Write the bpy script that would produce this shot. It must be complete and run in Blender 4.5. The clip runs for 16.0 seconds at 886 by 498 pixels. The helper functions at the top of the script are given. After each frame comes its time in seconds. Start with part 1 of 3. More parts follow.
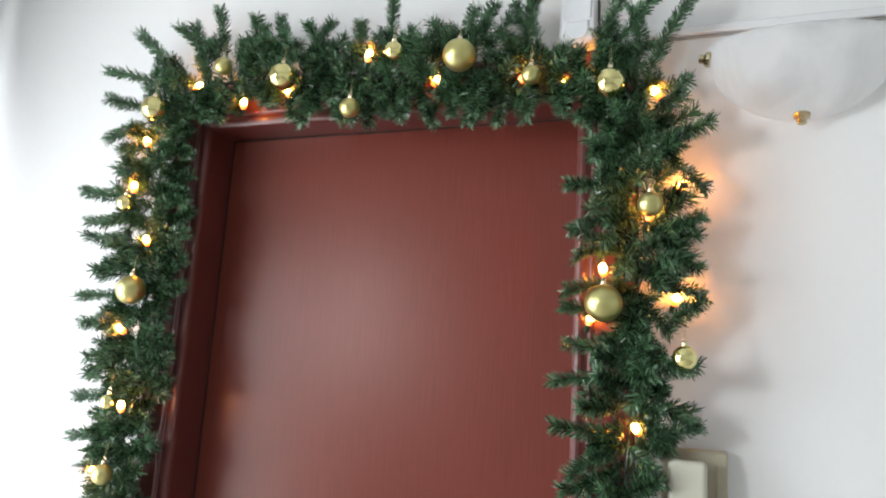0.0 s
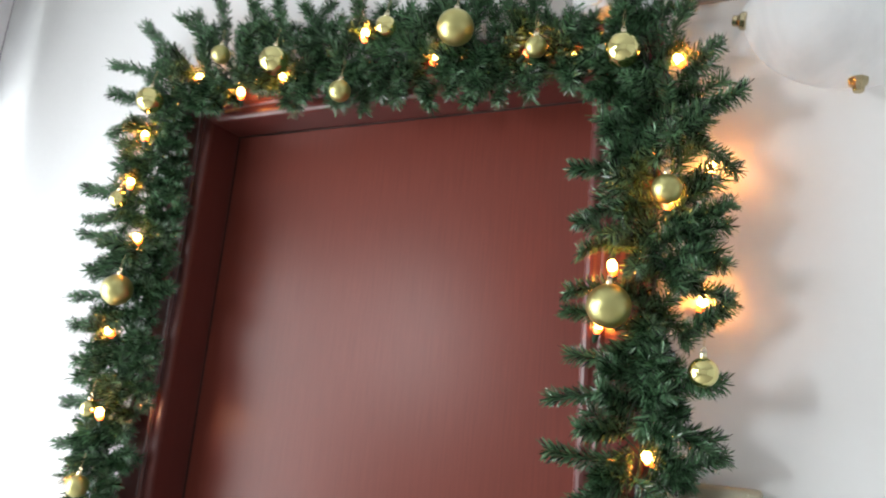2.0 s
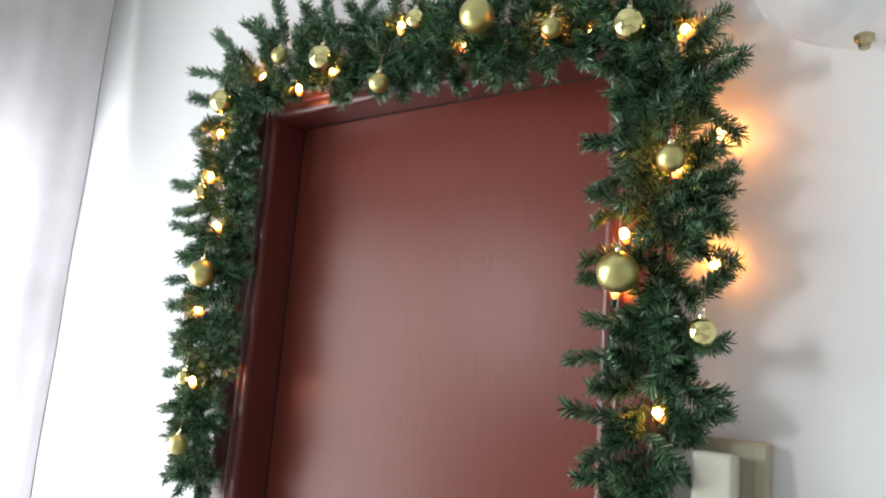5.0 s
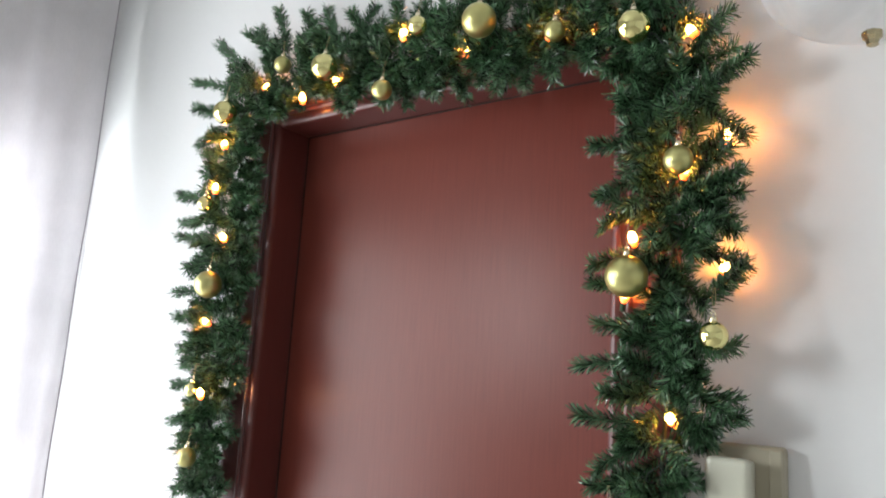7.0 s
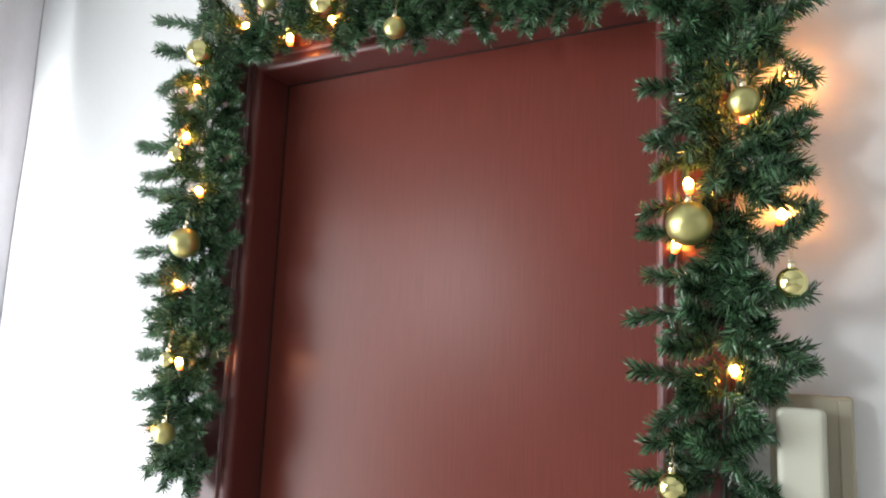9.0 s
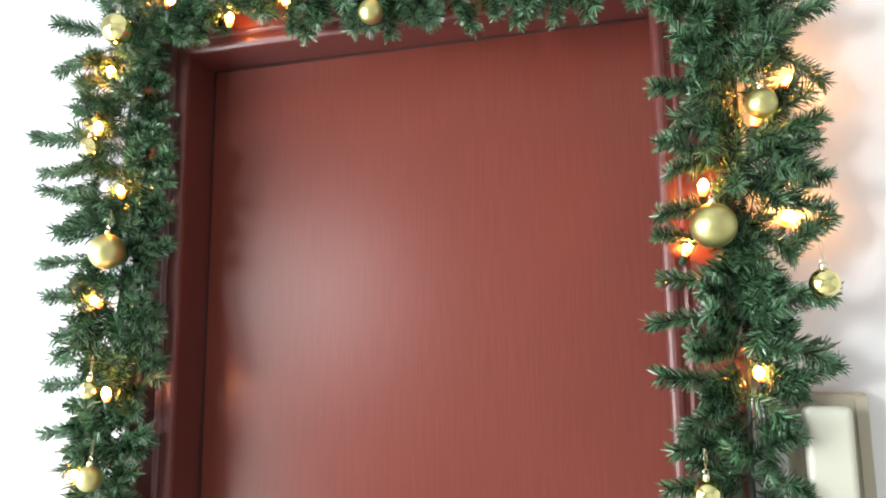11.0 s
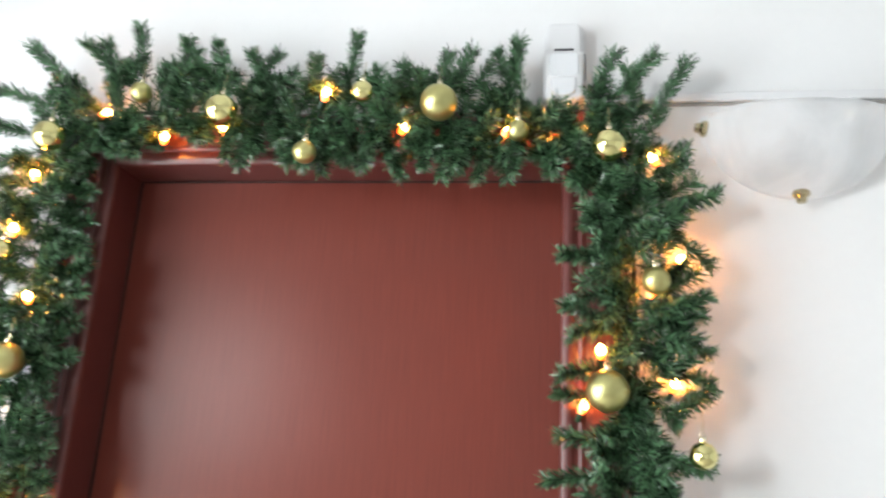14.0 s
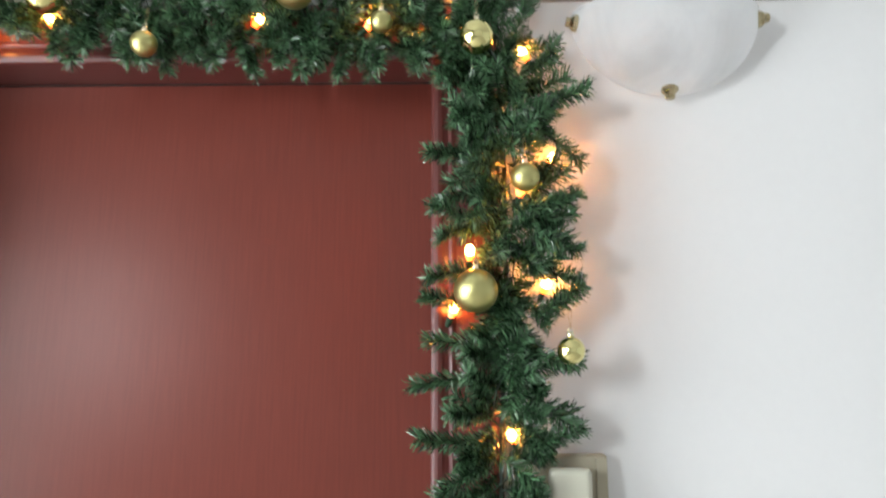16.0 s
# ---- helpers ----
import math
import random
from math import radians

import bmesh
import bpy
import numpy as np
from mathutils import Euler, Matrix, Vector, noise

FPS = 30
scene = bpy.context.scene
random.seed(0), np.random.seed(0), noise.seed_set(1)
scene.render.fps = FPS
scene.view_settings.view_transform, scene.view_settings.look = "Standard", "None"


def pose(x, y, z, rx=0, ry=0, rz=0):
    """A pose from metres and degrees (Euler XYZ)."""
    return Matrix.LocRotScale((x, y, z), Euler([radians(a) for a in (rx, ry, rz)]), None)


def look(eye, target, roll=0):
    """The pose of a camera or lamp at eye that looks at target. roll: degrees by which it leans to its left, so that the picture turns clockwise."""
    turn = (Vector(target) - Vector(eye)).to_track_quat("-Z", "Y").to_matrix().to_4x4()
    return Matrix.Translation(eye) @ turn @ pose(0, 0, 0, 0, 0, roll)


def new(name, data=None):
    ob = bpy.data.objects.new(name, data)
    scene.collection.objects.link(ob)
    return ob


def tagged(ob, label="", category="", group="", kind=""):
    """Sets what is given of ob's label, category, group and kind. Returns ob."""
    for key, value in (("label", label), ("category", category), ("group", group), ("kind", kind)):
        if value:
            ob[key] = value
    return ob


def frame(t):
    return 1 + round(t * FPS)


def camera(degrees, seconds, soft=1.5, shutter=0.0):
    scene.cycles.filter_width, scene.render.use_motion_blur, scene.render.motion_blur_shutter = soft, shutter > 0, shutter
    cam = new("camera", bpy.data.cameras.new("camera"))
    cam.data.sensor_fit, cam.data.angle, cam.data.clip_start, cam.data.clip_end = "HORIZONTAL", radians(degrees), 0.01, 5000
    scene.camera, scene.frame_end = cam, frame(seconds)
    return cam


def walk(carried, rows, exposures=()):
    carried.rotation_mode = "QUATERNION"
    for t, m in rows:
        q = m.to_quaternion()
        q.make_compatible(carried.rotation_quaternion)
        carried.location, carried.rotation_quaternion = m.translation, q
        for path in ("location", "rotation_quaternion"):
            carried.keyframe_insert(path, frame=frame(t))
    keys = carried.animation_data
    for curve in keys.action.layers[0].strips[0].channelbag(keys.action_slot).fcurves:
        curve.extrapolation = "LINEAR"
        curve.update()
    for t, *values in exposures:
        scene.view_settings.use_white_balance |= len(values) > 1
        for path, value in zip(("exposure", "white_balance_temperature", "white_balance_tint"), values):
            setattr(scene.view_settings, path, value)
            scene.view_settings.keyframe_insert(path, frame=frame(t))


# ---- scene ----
cam = camera(61.3, 16.0, 1.95, 0.45)
METRES, EYE, TILT, LEAN, TURN = 1.5, 1.49, 0.0, 0.0, 20.3
ROWS = [
    (0.0, 0.0, 0.0, 0.0, -0.64, 10.8, -3.37),
    (0.5, 0.0095, 0.0025, -0.0035, -1.04, 10.71, -2.83),
    (1.0, 0.0183, 0.0101, -0.0022, -0.12, 9.41, -3.54),
    (1.5, 0.064, 0.0392, -0.0042, 2.62, 10.27, -3.64),
    (2.0, 0.1073, 0.1186, -0.0035, 5.96, 12.3, -5.22),
    (2.5, 0.1416, 0.148, 0.0194, 3.99, 12.84, -4.78),
    (3.0, 0.1541, 0.1378, 0.0223, 4.92, 14.0, -2.06),
    (3.5, 0.185, 0.1057, 0.0169, 10.18, 13.41, -3.91),
    (4.0, 0.2083, 0.0732, -0.0002, 14.2, 10.97, -4.41),
    (6.5, 0.2143, 0.0761, -0.0032, 15.76, 8.88, -4.05),
    (7.0, 0.2111, 0.0792, -0.0006, 15.96, 9.72, -3.38),
    (7.5, 0.2048, 0.0813, 0.0009, 15.76, 10.13, -3.57),
    (8.0, 0.1855, 0.0851, -0.0201, 15.19, 10.62, -2.92),
    (8.5, 0.1188, 0.0978, -0.023, 12.07, 9.1, -1.7),
    (9.0, 0.0586, 0.1143, -0.0282, 8.34, 8.52, -2.26),
    (11.5, -0.1623, 0.1793, -0.0145, -7.06, 8.38, -0.1),
    (12.0, -0.1912, 0.1771, -0.01, -7.89, 7.87, -1.82),
    (12.5, -0.199, 0.1559, 0.016, -6.64, 9.1, -3.09),
    (13.0, -0.195, 0.1366, 0.037, -6.33, 13.99, -3.57),
    (13.5, -0.1588, 0.1345, 0.0354, -7.52, 16.35, -3.49),
    (14.0, -0.1288, 0.1301, 0.0345, -12.24, 15.64, -2.96),
    (14.5, -0.1089, 0.1288, 0.035, -16.0, 14.4, -0.67),
    (15.0, -0.1162, 0.1309, 0.0347, -17.46, 14.03, 0.51),
    (15.5, -0.1, 0.1408, 0.0216, -18.11, 13.41, -0.24),
    (16.0, -0.0785, 0.1725, 0.0007, -19.32, 11.81, 0.05),
]
EXPOSURES = [(0.0, -0.28), (4.0, -0.28), (7.5, -0.42), (9.0, -0.3), (11.5, 0.46), (12.5, 0.47), (13.5, 0.12), (14.5, 0.02), (15.0, -0.05), (15.5, -0.05), (16.0, -0.18)]
walk(cam, [(t, pose(0, 0, EYE, TILT, LEAN, TURN) @ pose(METRES * x, METRES * y, METRES * z, 90 + pitch, roll, yaw)) for t, x, y, z, yaw, pitch, roll in ROWS], EXPOSURES)

# ---- light ----
world = bpy.data.worlds.new("sky")
scene.world = world
world.use_nodes = True
sky = world.node_tree.nodes.new("ShaderNodeTexSky")
sky.sky_type, sky.sun_disc = "NISHITA", False
sky.sun_elevation, sky.sun_rotation = radians(35), radians(160)
world.node_tree.links.new(sky.outputs[0], world.node_tree.nodes["Background"].inputs[0])
world.node_tree.nodes["Background"].inputs[1].default_value = 0.12

# two windows in the west wall as y from, y to, z from, z to, and the watts of daylight through each
WINDOWS = [(-1.32, -0.88, 1.50, 2.25, 57.0), (-0.42, 1.28, 0.35, 2.08, 90.0)]
for y0, y1, z0, z1, watts in WINDOWS:
    lamp = bpy.data.lights.new("window_daylight", "AREA")
    lamp.shape, lamp.size, lamp.size_y = "RECTANGLE", y1 - y0 - 0.08, z1 - z0 - 0.08
    lamp.energy, lamp.color = watts, (0.915, 0.975, 1.0)
    daylight = new("window_daylight", lamp)
    daylight.matrix_world = look((-1.99, (y0 + y1) / 2, (z0 + z1) / 2), (0.5, (y0 + y1) / 2, (z0 + z1) / 2))


# ---- materials ----
def material(name, colour, rough=0.5, metal=0.0, vary=0.06, scale=6.0, grain=0.0, grain_scale=120.0, stretch=(1, 1, 1), bump=0.0, island=0.0, spec=0.5, swirl=0.0):
    """A painted, wooden, metal or plastic surface: two scales of tone, fine relief, uneven gloss."""
    m = bpy.data.materials.new(name)
    m.use_nodes = True
    n, l = m.node_tree.nodes, m.node_tree.links
    b = n["Principled BSDF"]
    b.inputs["Metallic"].default_value = metal
    b.inputs["Specular IOR Level"].default_value = spec
    geo = n.new("ShaderNodeTexCoord")
    mapping = n.new("ShaderNodeMapping")
    mapping.inputs["Scale"].default_value = stretch
    l.new(geo.outputs["Object"], mapping.inputs["Vector"])
    big, fine = n.new("ShaderNodeTexNoise"), n.new("ShaderNodeTexNoise")
    big.inputs["Scale"].default_value, fine.inputs["Scale"].default_value = scale, grain_scale
    big.inputs["Detail"].default_value, fine.inputs["Detail"].default_value = 4, 3
    big.inputs["Distortion"].default_value = swirl
    l.new(geo.outputs["Object"], big.inputs["Vector"])
    l.new(mapping.outputs[0], fine.inputs["Vector"])

    def mul(a, k, base):
        s = n.new("ShaderNodeMath")
        s.operation = "MULTIPLY_ADD"
        l.new(a, s.inputs[0])
        s.inputs[1].default_value, s.inputs[2].default_value = k, base
        return s.outputs[0]
    tone = n.new("ShaderNodeMath")
    tone.operation = "MULTIPLY"
    l.new(mul(big.outputs[0], 2 * vary, 1 - vary), tone.inputs[0])
    l.new(mul(fine.outputs[0], 2 * grain, 1 - grain), tone.inputs[1])
    last = tone.outputs[0]
    if island:
        g = n.new("ShaderNodeNewGeometry")
        t2 = n.new("ShaderNodeMath")
        t2.operation = "MULTIPLY"
        l.new(last, t2.inputs[0])
        l.new(mul(g.outputs["Random Per Island"], 2 * island, 1 - island), t2.inputs[1])
        last = t2.outputs[0]
    mix = n.new("ShaderNodeVectorMath")
    mix.operation = "SCALE"
    mix.inputs[0].default_value = colour
    l.new(last, mix.inputs["Scale"])
    l.new(mix.outputs[0], b.inputs["Base Color"])
    l.new(mul(big.outputs[0], 0.2 * rough, 0.9 * rough), b.inputs["Roughness"])
    if bump:
        bm_ = n.new("ShaderNodeBump")
        bm_.inputs["Strength"].default_value, bm_.inputs["Distance"].default_value = bump, 0.002
        l.new(fine.outputs[0], bm_.inputs["Height"])
        l.new(bm_.outputs[0], b.inputs["Normal"])
    return m


def tinted(m, colour, sheer):
    """Lets some light pass through a thin cloth or frosted glass."""
    n, l = m.node_tree.nodes, m.node_tree.links
    t, mix = n.new("ShaderNodeBsdfTranslucent"), n.new("ShaderNodeMixShader")
    tint = n.new("ShaderNodeVectorMath")
    tint.operation = "MULTIPLY"
    tint.inputs[1].default_value = colour
    l.new(n["Principled BSDF"].inputs["Base Color"].links[0].from_socket, tint.inputs[0])
    l.new(tint.outputs[0], t.inputs[0])
    mix.inputs[0].default_value = sheer
    l.new(n["Principled BSDF"].outputs[0], mix.inputs[1])
    l.new(t.outputs[0], mix.inputs[2])
    l.new(mix.outputs[0], n["Material Output"].inputs[0])
    return m


def glowing(name, colour, strength):
    m = bpy.data.materials.new(name)
    m.use_nodes = True
    b = m.node_tree.nodes["Principled BSDF"]
    b.inputs["Base Color"].default_value = (1, 0.8, 0.5, 1)
    b.inputs["Emission Color"].default_value = (*colour, 1)
    b.inputs["Emission Strength"].default_value = strength
    return m


PLASTER = material("wall_plaster", (0.80, 0.80, 0.80), 0.75, vary=0.02, scale=3, grain=0.015, grain_scale=60, bump=0.12)
CEILING = material("ceiling_paint", (0.60, 0.60, 0.60), 0.85, vary=0.02, grain=0.02, bump=0.1)
DOOR = material("mahogany_door", (0.146, 0.034, 0.024), 0.312, vary=0.14, scale=2.2, grain=0.18, grain_scale=26, stretch=(9, 9, 0.35), bump=0.05, spec=0.23)
CASING = material("mahogany_casing", (0.108, 0.028, 0.024), 0.32, vary=0.12, scale=4, grain=0.14, grain_scale=26, stretch=(7, 7, 0.5), bump=0.05)
LINTEL = material("mahogany_lintel", (0.108, 0.028, 0.024), 0.32, vary=0.12, scale=4, grain=0.14, grain_scale=26, stretch=(0.5, 7, 7), bump=0.05)
GASKET = material("dark_joint", (0.03, 0.012, 0.010), 0.8)
NEEDLE = material("green_pvc_needles", (0.062, 0.137, 0.066), 0.24, vary=0.45, scale=9, island=0.95, spec=0.85)
STEM = material("dark_wire", (0.010, 0.022, 0.012), 0.6)
CABLE = material("green_cable", (0.008, 0.03, 0.014), 0.45)
GOLD_MATTE = material("satin_gold", (0.56, 0.525, 0.225), 0.38, metal=1.0, vary=0.05, scale=30, grain=0.03, grain_scale=600, bump=0.03)
GOLD_SHINY = material("mirror_gold", (0.80, 0.74, 0.34), 0.06, metal=1.0, vary=0.03, scale=20)
CAP = material("pale_gold_cap", (0.85, 0.78, 0.55), 0.25, metal=1.0)
THREAD = material("gold_thread", (0.42, 0.36, 0.18), 0.4, metal=0.6)
BRASS = material("aged_brass", (0.50, 0.43, 0.27), 0.22, metal=1.0, vary=0.15, scale=60)
WHITE = material("white_plastic", (0.74, 0.74, 0.75), 0.3, vary=0.02)
LENS = material("milky_lens", (0.72, 0.73, 0.75), 0.18, vary=0.02, grain=0.05, grain_scale=300)
DARK = material("dark_slot", (0.05, 0.05, 0.055), 0.6)
CREAM = material("cream_plastic", (0.55, 0.54, 0.44), 0.35, vary=0.03, scale=15)
BEIGE = material("aged_beige_plastic", (0.42, 0.38, 0.28), 0.45, vary=0.05, scale=15)
FROSTED = tinted(material("frosted_alabaster_glass", (0.90, 0.905, 0.91), 0.22, vary=0.22, scale=5.5, swirl=2.2, grain=0.03, grain_scale=25), (1.06, 1.06, 1.06), 0.88)
CLOTH = tinted(material("grey_curtain_cloth", (0.76, 0.74, 0.75), 0.9, vary=0.28, scale=3.2, grain=0.05, grain_scale=300, stretch=(1, 1, 0.2), bump=0.1), (1.10, 1.10, 1.12), 0.40)
HEM = material("stitched_hem_cloth", (0.36, 0.32, 0.36), 0.9, vary=0.1, scale=40)
SHADOW_GREY = material("shadow_line_grey", (0.36, 0.34, 0.32), 0.5, vary=0.05, scale=20)
STEEL = material("dark_bronze_rod", (0.10, 0.075, 0.05), 0.35, metal=0.9)
FRAME = material("white_window_frame", (0.78, 0.78, 0.77), 0.4)
FLOOR = material("pale_floor_tiles", (0.56, 0.53, 0.49), 0.35, vary=0.08, scale=3, grain=0.06)
SOCKET = material("green_lamp_socket", (0.01, 0.05, 0.02), 0.4)
BULB = glowing("warm_lit_bulb", (1.0, 0.33, 0.05), 185.0)
HALO = glowing("amber_bulb_halo", (1.0, 0.13, 0.006), 6.0)
GLASS = bpy.data.materials.new("window_glass")
GLASS.use_nodes = True
GLASS.node_tree.nodes["Principled BSDF"].inputs["Transmission Weight"].default_value = 1.0
GLASS.node_tree.nodes["Principled BSDF"].inputs["Roughness"].default_value = 0.0


# ---- mesh helpers ----
def finish(bm, name, mat, smooth=False):
    me = bpy.data.meshes.new(name)
    bmesh.ops.recalc_face_normals(bm, faces=bm.faces)
    bm.to_mesh(me)
    bm.free()
    for mm in (mat if isinstance(mat, (list, tuple)) else [mat]):
        me.materials.append(mm)
    if smooth:
        me.shade_smooth()
    return me


def part(name, bm, mat, parent=None, label="", smooth=False):
    ob = new(name, bm if isinstance(bm, bpy.types.Mesh) else finish(bm, name, mat, smooth))
    ob.parent = parent
    return tagged(ob, label)


def thing(name, at, label, category, group="", kind=""):
    ob = new(name)
    ob.location = at
    ob.empty_display_size = 0.05
    return tagged(ob, label, category, group, kind)


def box(x0, x1, y0, y1, z0, z1, bevel=0.0, seg=2, bm=None):
    bm = bm or bmesh.new()
    made = bmesh.ops.create_cube(bm, size=1)["verts"]
    for v in made:
        v.co = Vector(((x0 + x1) / 2 + v.co.x * (x1 - x0), (y0 + y1) / 2 + v.co.y * (y1 - y0), (z0 + z1) / 2 + v.co.z * (z1 - z0)))
    if bevel:
        edges = list({e for v in made for e in v.link_edges})
        bmesh.ops.bevel(bm, geom=edges, offset=bevel, segments=seg, affect="EDGES", profile=0.5)
    return bm


def lathe(profile, n=32, bm=None, centre=(0, 0, 0)):
    """Turns (radius, height) pairs round the z axis."""
    bm = bm or bmesh.new()
    c = Vector(centre)
    rings = []
    for r, z in profile:
        if r < 1e-6:
            rings.append([bm.verts.new(c + Vector((0, 0, z)))])
        else:
            rings.append([bm.verts.new(c + Vector((r * math.cos(2 * math.pi * i / n), r * math.sin(2 * math.pi * i / n), z))) for i in range(n)])
    for a, b in zip(rings, rings[1:]):
        for i in range(n):
            q = [a[i % len(a)], a[(i + 1) % len(a)], b[(i + 1) % len(b)], b[i % len(b)]]
            q = [v for j, v in enumerate(q) if v not in q[:j]]
            if len(q) > 2:
                bm.faces.new(q)
    return bm


def tube(points, r, n=6, bm=None):
    bm = bm or bmesh.new()
    pts = [Vector(p) for p in points]
    rings = []
    for i, p in enumerate(pts):
        d = (pts[min(i + 1, len(pts) - 1)] - pts[max(i - 1, 0)]).normalized()
        u = d.cross(Vector((0.31, 0.87, 0.39))).normalized()
        w = d.cross(u)
        rings.append([bm.verts.new(p + r * (math.cos(2 * math.pi * k / n) * u + math.sin(2 * math.pi * k / n) * w)) for k in range(n)])
    for a, b in zip(rings, rings[1:]):
        for k in range(n):
            bm.faces.new((a[k], a[(k + 1) % n], b[(k + 1) % n], b[k]))
    bm.faces.new(rings[0][::-1])
    bm.faces.new(rings[-1])
    return bm


# ---- the room ----
WALL, LEFT, RIGHT, BACK, TOP = 1.352, -1.93, 3.2, -3.6, 3.15
D_L, D_R, D_T = -1.066, -0.238, 2.042      # inner edges of the door casing
FACE, PANEL = 1.326, 1.418                 # front of the casing, face of the door leaf
C_W = 0.108                                # width of the casing


def structure(name, bm, mat, label):
    return tagged(part(name, bm, mat), label, name.split("_")[0], kind="structure")


w = box(LEFT - 0.2, D_L - 0.03, WALL, WALL + 0.2, 0, TOP)
box(D_R + 0.03, RIGHT + 0.2, WALL, WALL + 0.2, 0, TOP, bm=w)
box(D_L - 0.03, D_R + 0.03, WALL, WALL + 0.2, D_T + 0.03, TOP, bm=w)
structure("wall_north", w, PLASTER, "white plastered wall round a dark red door")
w = bmesh.new()
last = BACK - 0.2
for y0, y1, z0, z1, _ in WINDOWS:
    box(LEFT - 0.2, LEFT, last, y0, 0, TOP, bm=w)
    box(LEFT - 0.2, LEFT, y0, y1, 0, z0, bm=w)
    box(LEFT - 0.2, LEFT, y0, y1, z1, TOP, bm=w)
    last = y1
box(LEFT - 0.2, LEFT, last, WALL, 0, TOP, bm=w)
structure("wall_west", w, PLASTER, "white plastered wall with two window openings")
# unseen sides of the room, assumed; their size and tone set the bounced light
structure("wall_east", box(RIGHT, RIGHT + 0.2, BACK - 0.2, WALL, 0, TOP), PLASTER, "unseen white side wall assumed to close the room")
structure("wall_south", box(LEFT, RIGHT, BACK - 0.2, BACK, 0, TOP), PLASTER, "unseen white back wall assumed to close the room")
structure("floor", box(LEFT - 0.2, RIGHT + 0.2, BACK - 0.2, WALL + 0.2, -0.1, 0), FLOOR, "unseen pale tiled floor, toned for bounced light")
structure("ceiling", box(LEFT - 0.2, RIGHT + 0.2, BACK - 0.2, WALL + 0.2, TOP, TOP + 0.1), CEILING, "unseen off-white ceiling, toned for bounced light")

def world_part(name, bm, mat, owner, label="", smooth=False):
    """A part built in world places and hung under its thing."""
    at = Matrix.Identity(4)
    o = owner
    while o:
        at = Matrix.Translation(o.location) @ at
        o = o.parent
    bmesh.ops.transform(bm, matrix=at.inverted(), verts=bm.verts)
    return part(name, bm, mat, owner, label, smooth)


# windows in the west wall
X0, X1 = LEFT - 0.16, LEFT - 0.10
for k, (wy0, wy1, wz0, wz1, _) in enumerate(WINDOWS):
    win = tagged(thing(f"window_{k + 1}", (LEFT - 0.1, (wy0 + wy1) / 2, wz0), "white-framed window with a single clear pane", "window"), kind="structure")
    for y0, y1, z0, z1 in ((wy0, wy1, wz0, wz0 + 0.05), (wy0, wy1, wz1 - 0.05, wz1), (wy0, wy0 + 0.05, wz0 + 0.05, wz1 - 0.05), (wy1 - 0.05, wy1, wz0 + 0.05, wz1 - 0.05)):
        world_part("window_frame", box(X0, X1, y0, y1, z0, z1, 0.004), FRAME, win)
    pane = world_part("pane", box(LEFT - 0.135, LEFT - 0.127, wy0 + 0.05, wy1 - 0.05, wz0 + 0.05, wz1 - 0.05), GLASS, win)
    pane.visible_shadow = False
    world_part("window_sill", box(LEFT - 0.10, LEFT + 0.04, wy0 - 0.03, wy1 + 0.03, wz0 - 0.03, wz0 - 0.002, 0.005), FRAME, win)

# ---- door and its casing ----
door = tagged(thing("door_1", (-0.652, PANEL, 0), "closed dark red mahogany door leaf, smooth and varnished", "door"), kind="structure")
world_part("door_leaf", box(D_L - 0.012, D_R + 0.012, PANEL, PANEL + 0.045, 0.006, D_T + 0.012, 0.002), DOOR, door)
frame_ = tagged(thing("door_casing", (-0.652, FACE, 0), "dark red varnished wooden casing round the door", "door frame"), kind="structure")

# moulded profile of the casing: distance outward from the opening, depth from the wall side
PROFILE = [(0.0, PANEL - 0.004), (0.0, FACE + 0.010), (0.002, FACE + 0.004), (0.006, FACE + 0.001), (0.011, FACE), (0.017, FACE + 0.001), (0.021, FACE + 0.003),
           (0.027, FACE + 0.0045), (0.029, FACE + 0.002), (0.032, FACE + 0.001), (0.035, FACE + 0.002), (0.039, FACE + 0.004), (0.088, FACE + 0.004), (0.097, FACE + 0.006), (0.104, FACE + 0.011), (C_W, FACE + 0.019), (C_W, WALL - 0.001), (0.029, WALL - 0.001), (0.029, PANEL - 0.004)]


def moulding(corners):
    """Sweeps the profile between two mitred ends; corners give the place for a distance outward."""
    bm = bmesh.new()
    ends = [[bm.verts.new((*(c := f(d))[:1], y, c[1])) for d, y in PROFILE] for f in corners]
    n = len(PROFILE)
    for i in range(n):
        bm.faces.new((ends[0][i], ends[0][(i + 1) % n], ends[1][(i + 1) % n], ends[1][i]))
    bm.faces.new(ends[0])
    bm.faces.new(ends[1][::-1])
    return bm


world_part("jamb", moulding((lambda d: (D_L - d, 0.0), lambda d: (D_L - d, D_T + d))), CASING, frame_)
world_part("jamb", moulding((lambda d: (D_R + d, 0.0), lambda d: (D_R + d, D_T + d))), CASING, frame_)
world_part("lintel", moulding((lambda d: (D_L - d, D_T + d), lambda d: (D_R + d, D_T + d))), LINTEL, frame_)
world_part("joint", box(D_L, D_L + 0.003, PANEL - 0.003, PANEL - 0.0005, 0.01, D_T - 0.003), GASKET, frame_)
world_part("joint", box(D_L, D_R, PANEL - 0.003, PANEL - 0.0005, D_T - 0.003, D_T - 0.0005), GASKET, frame_)

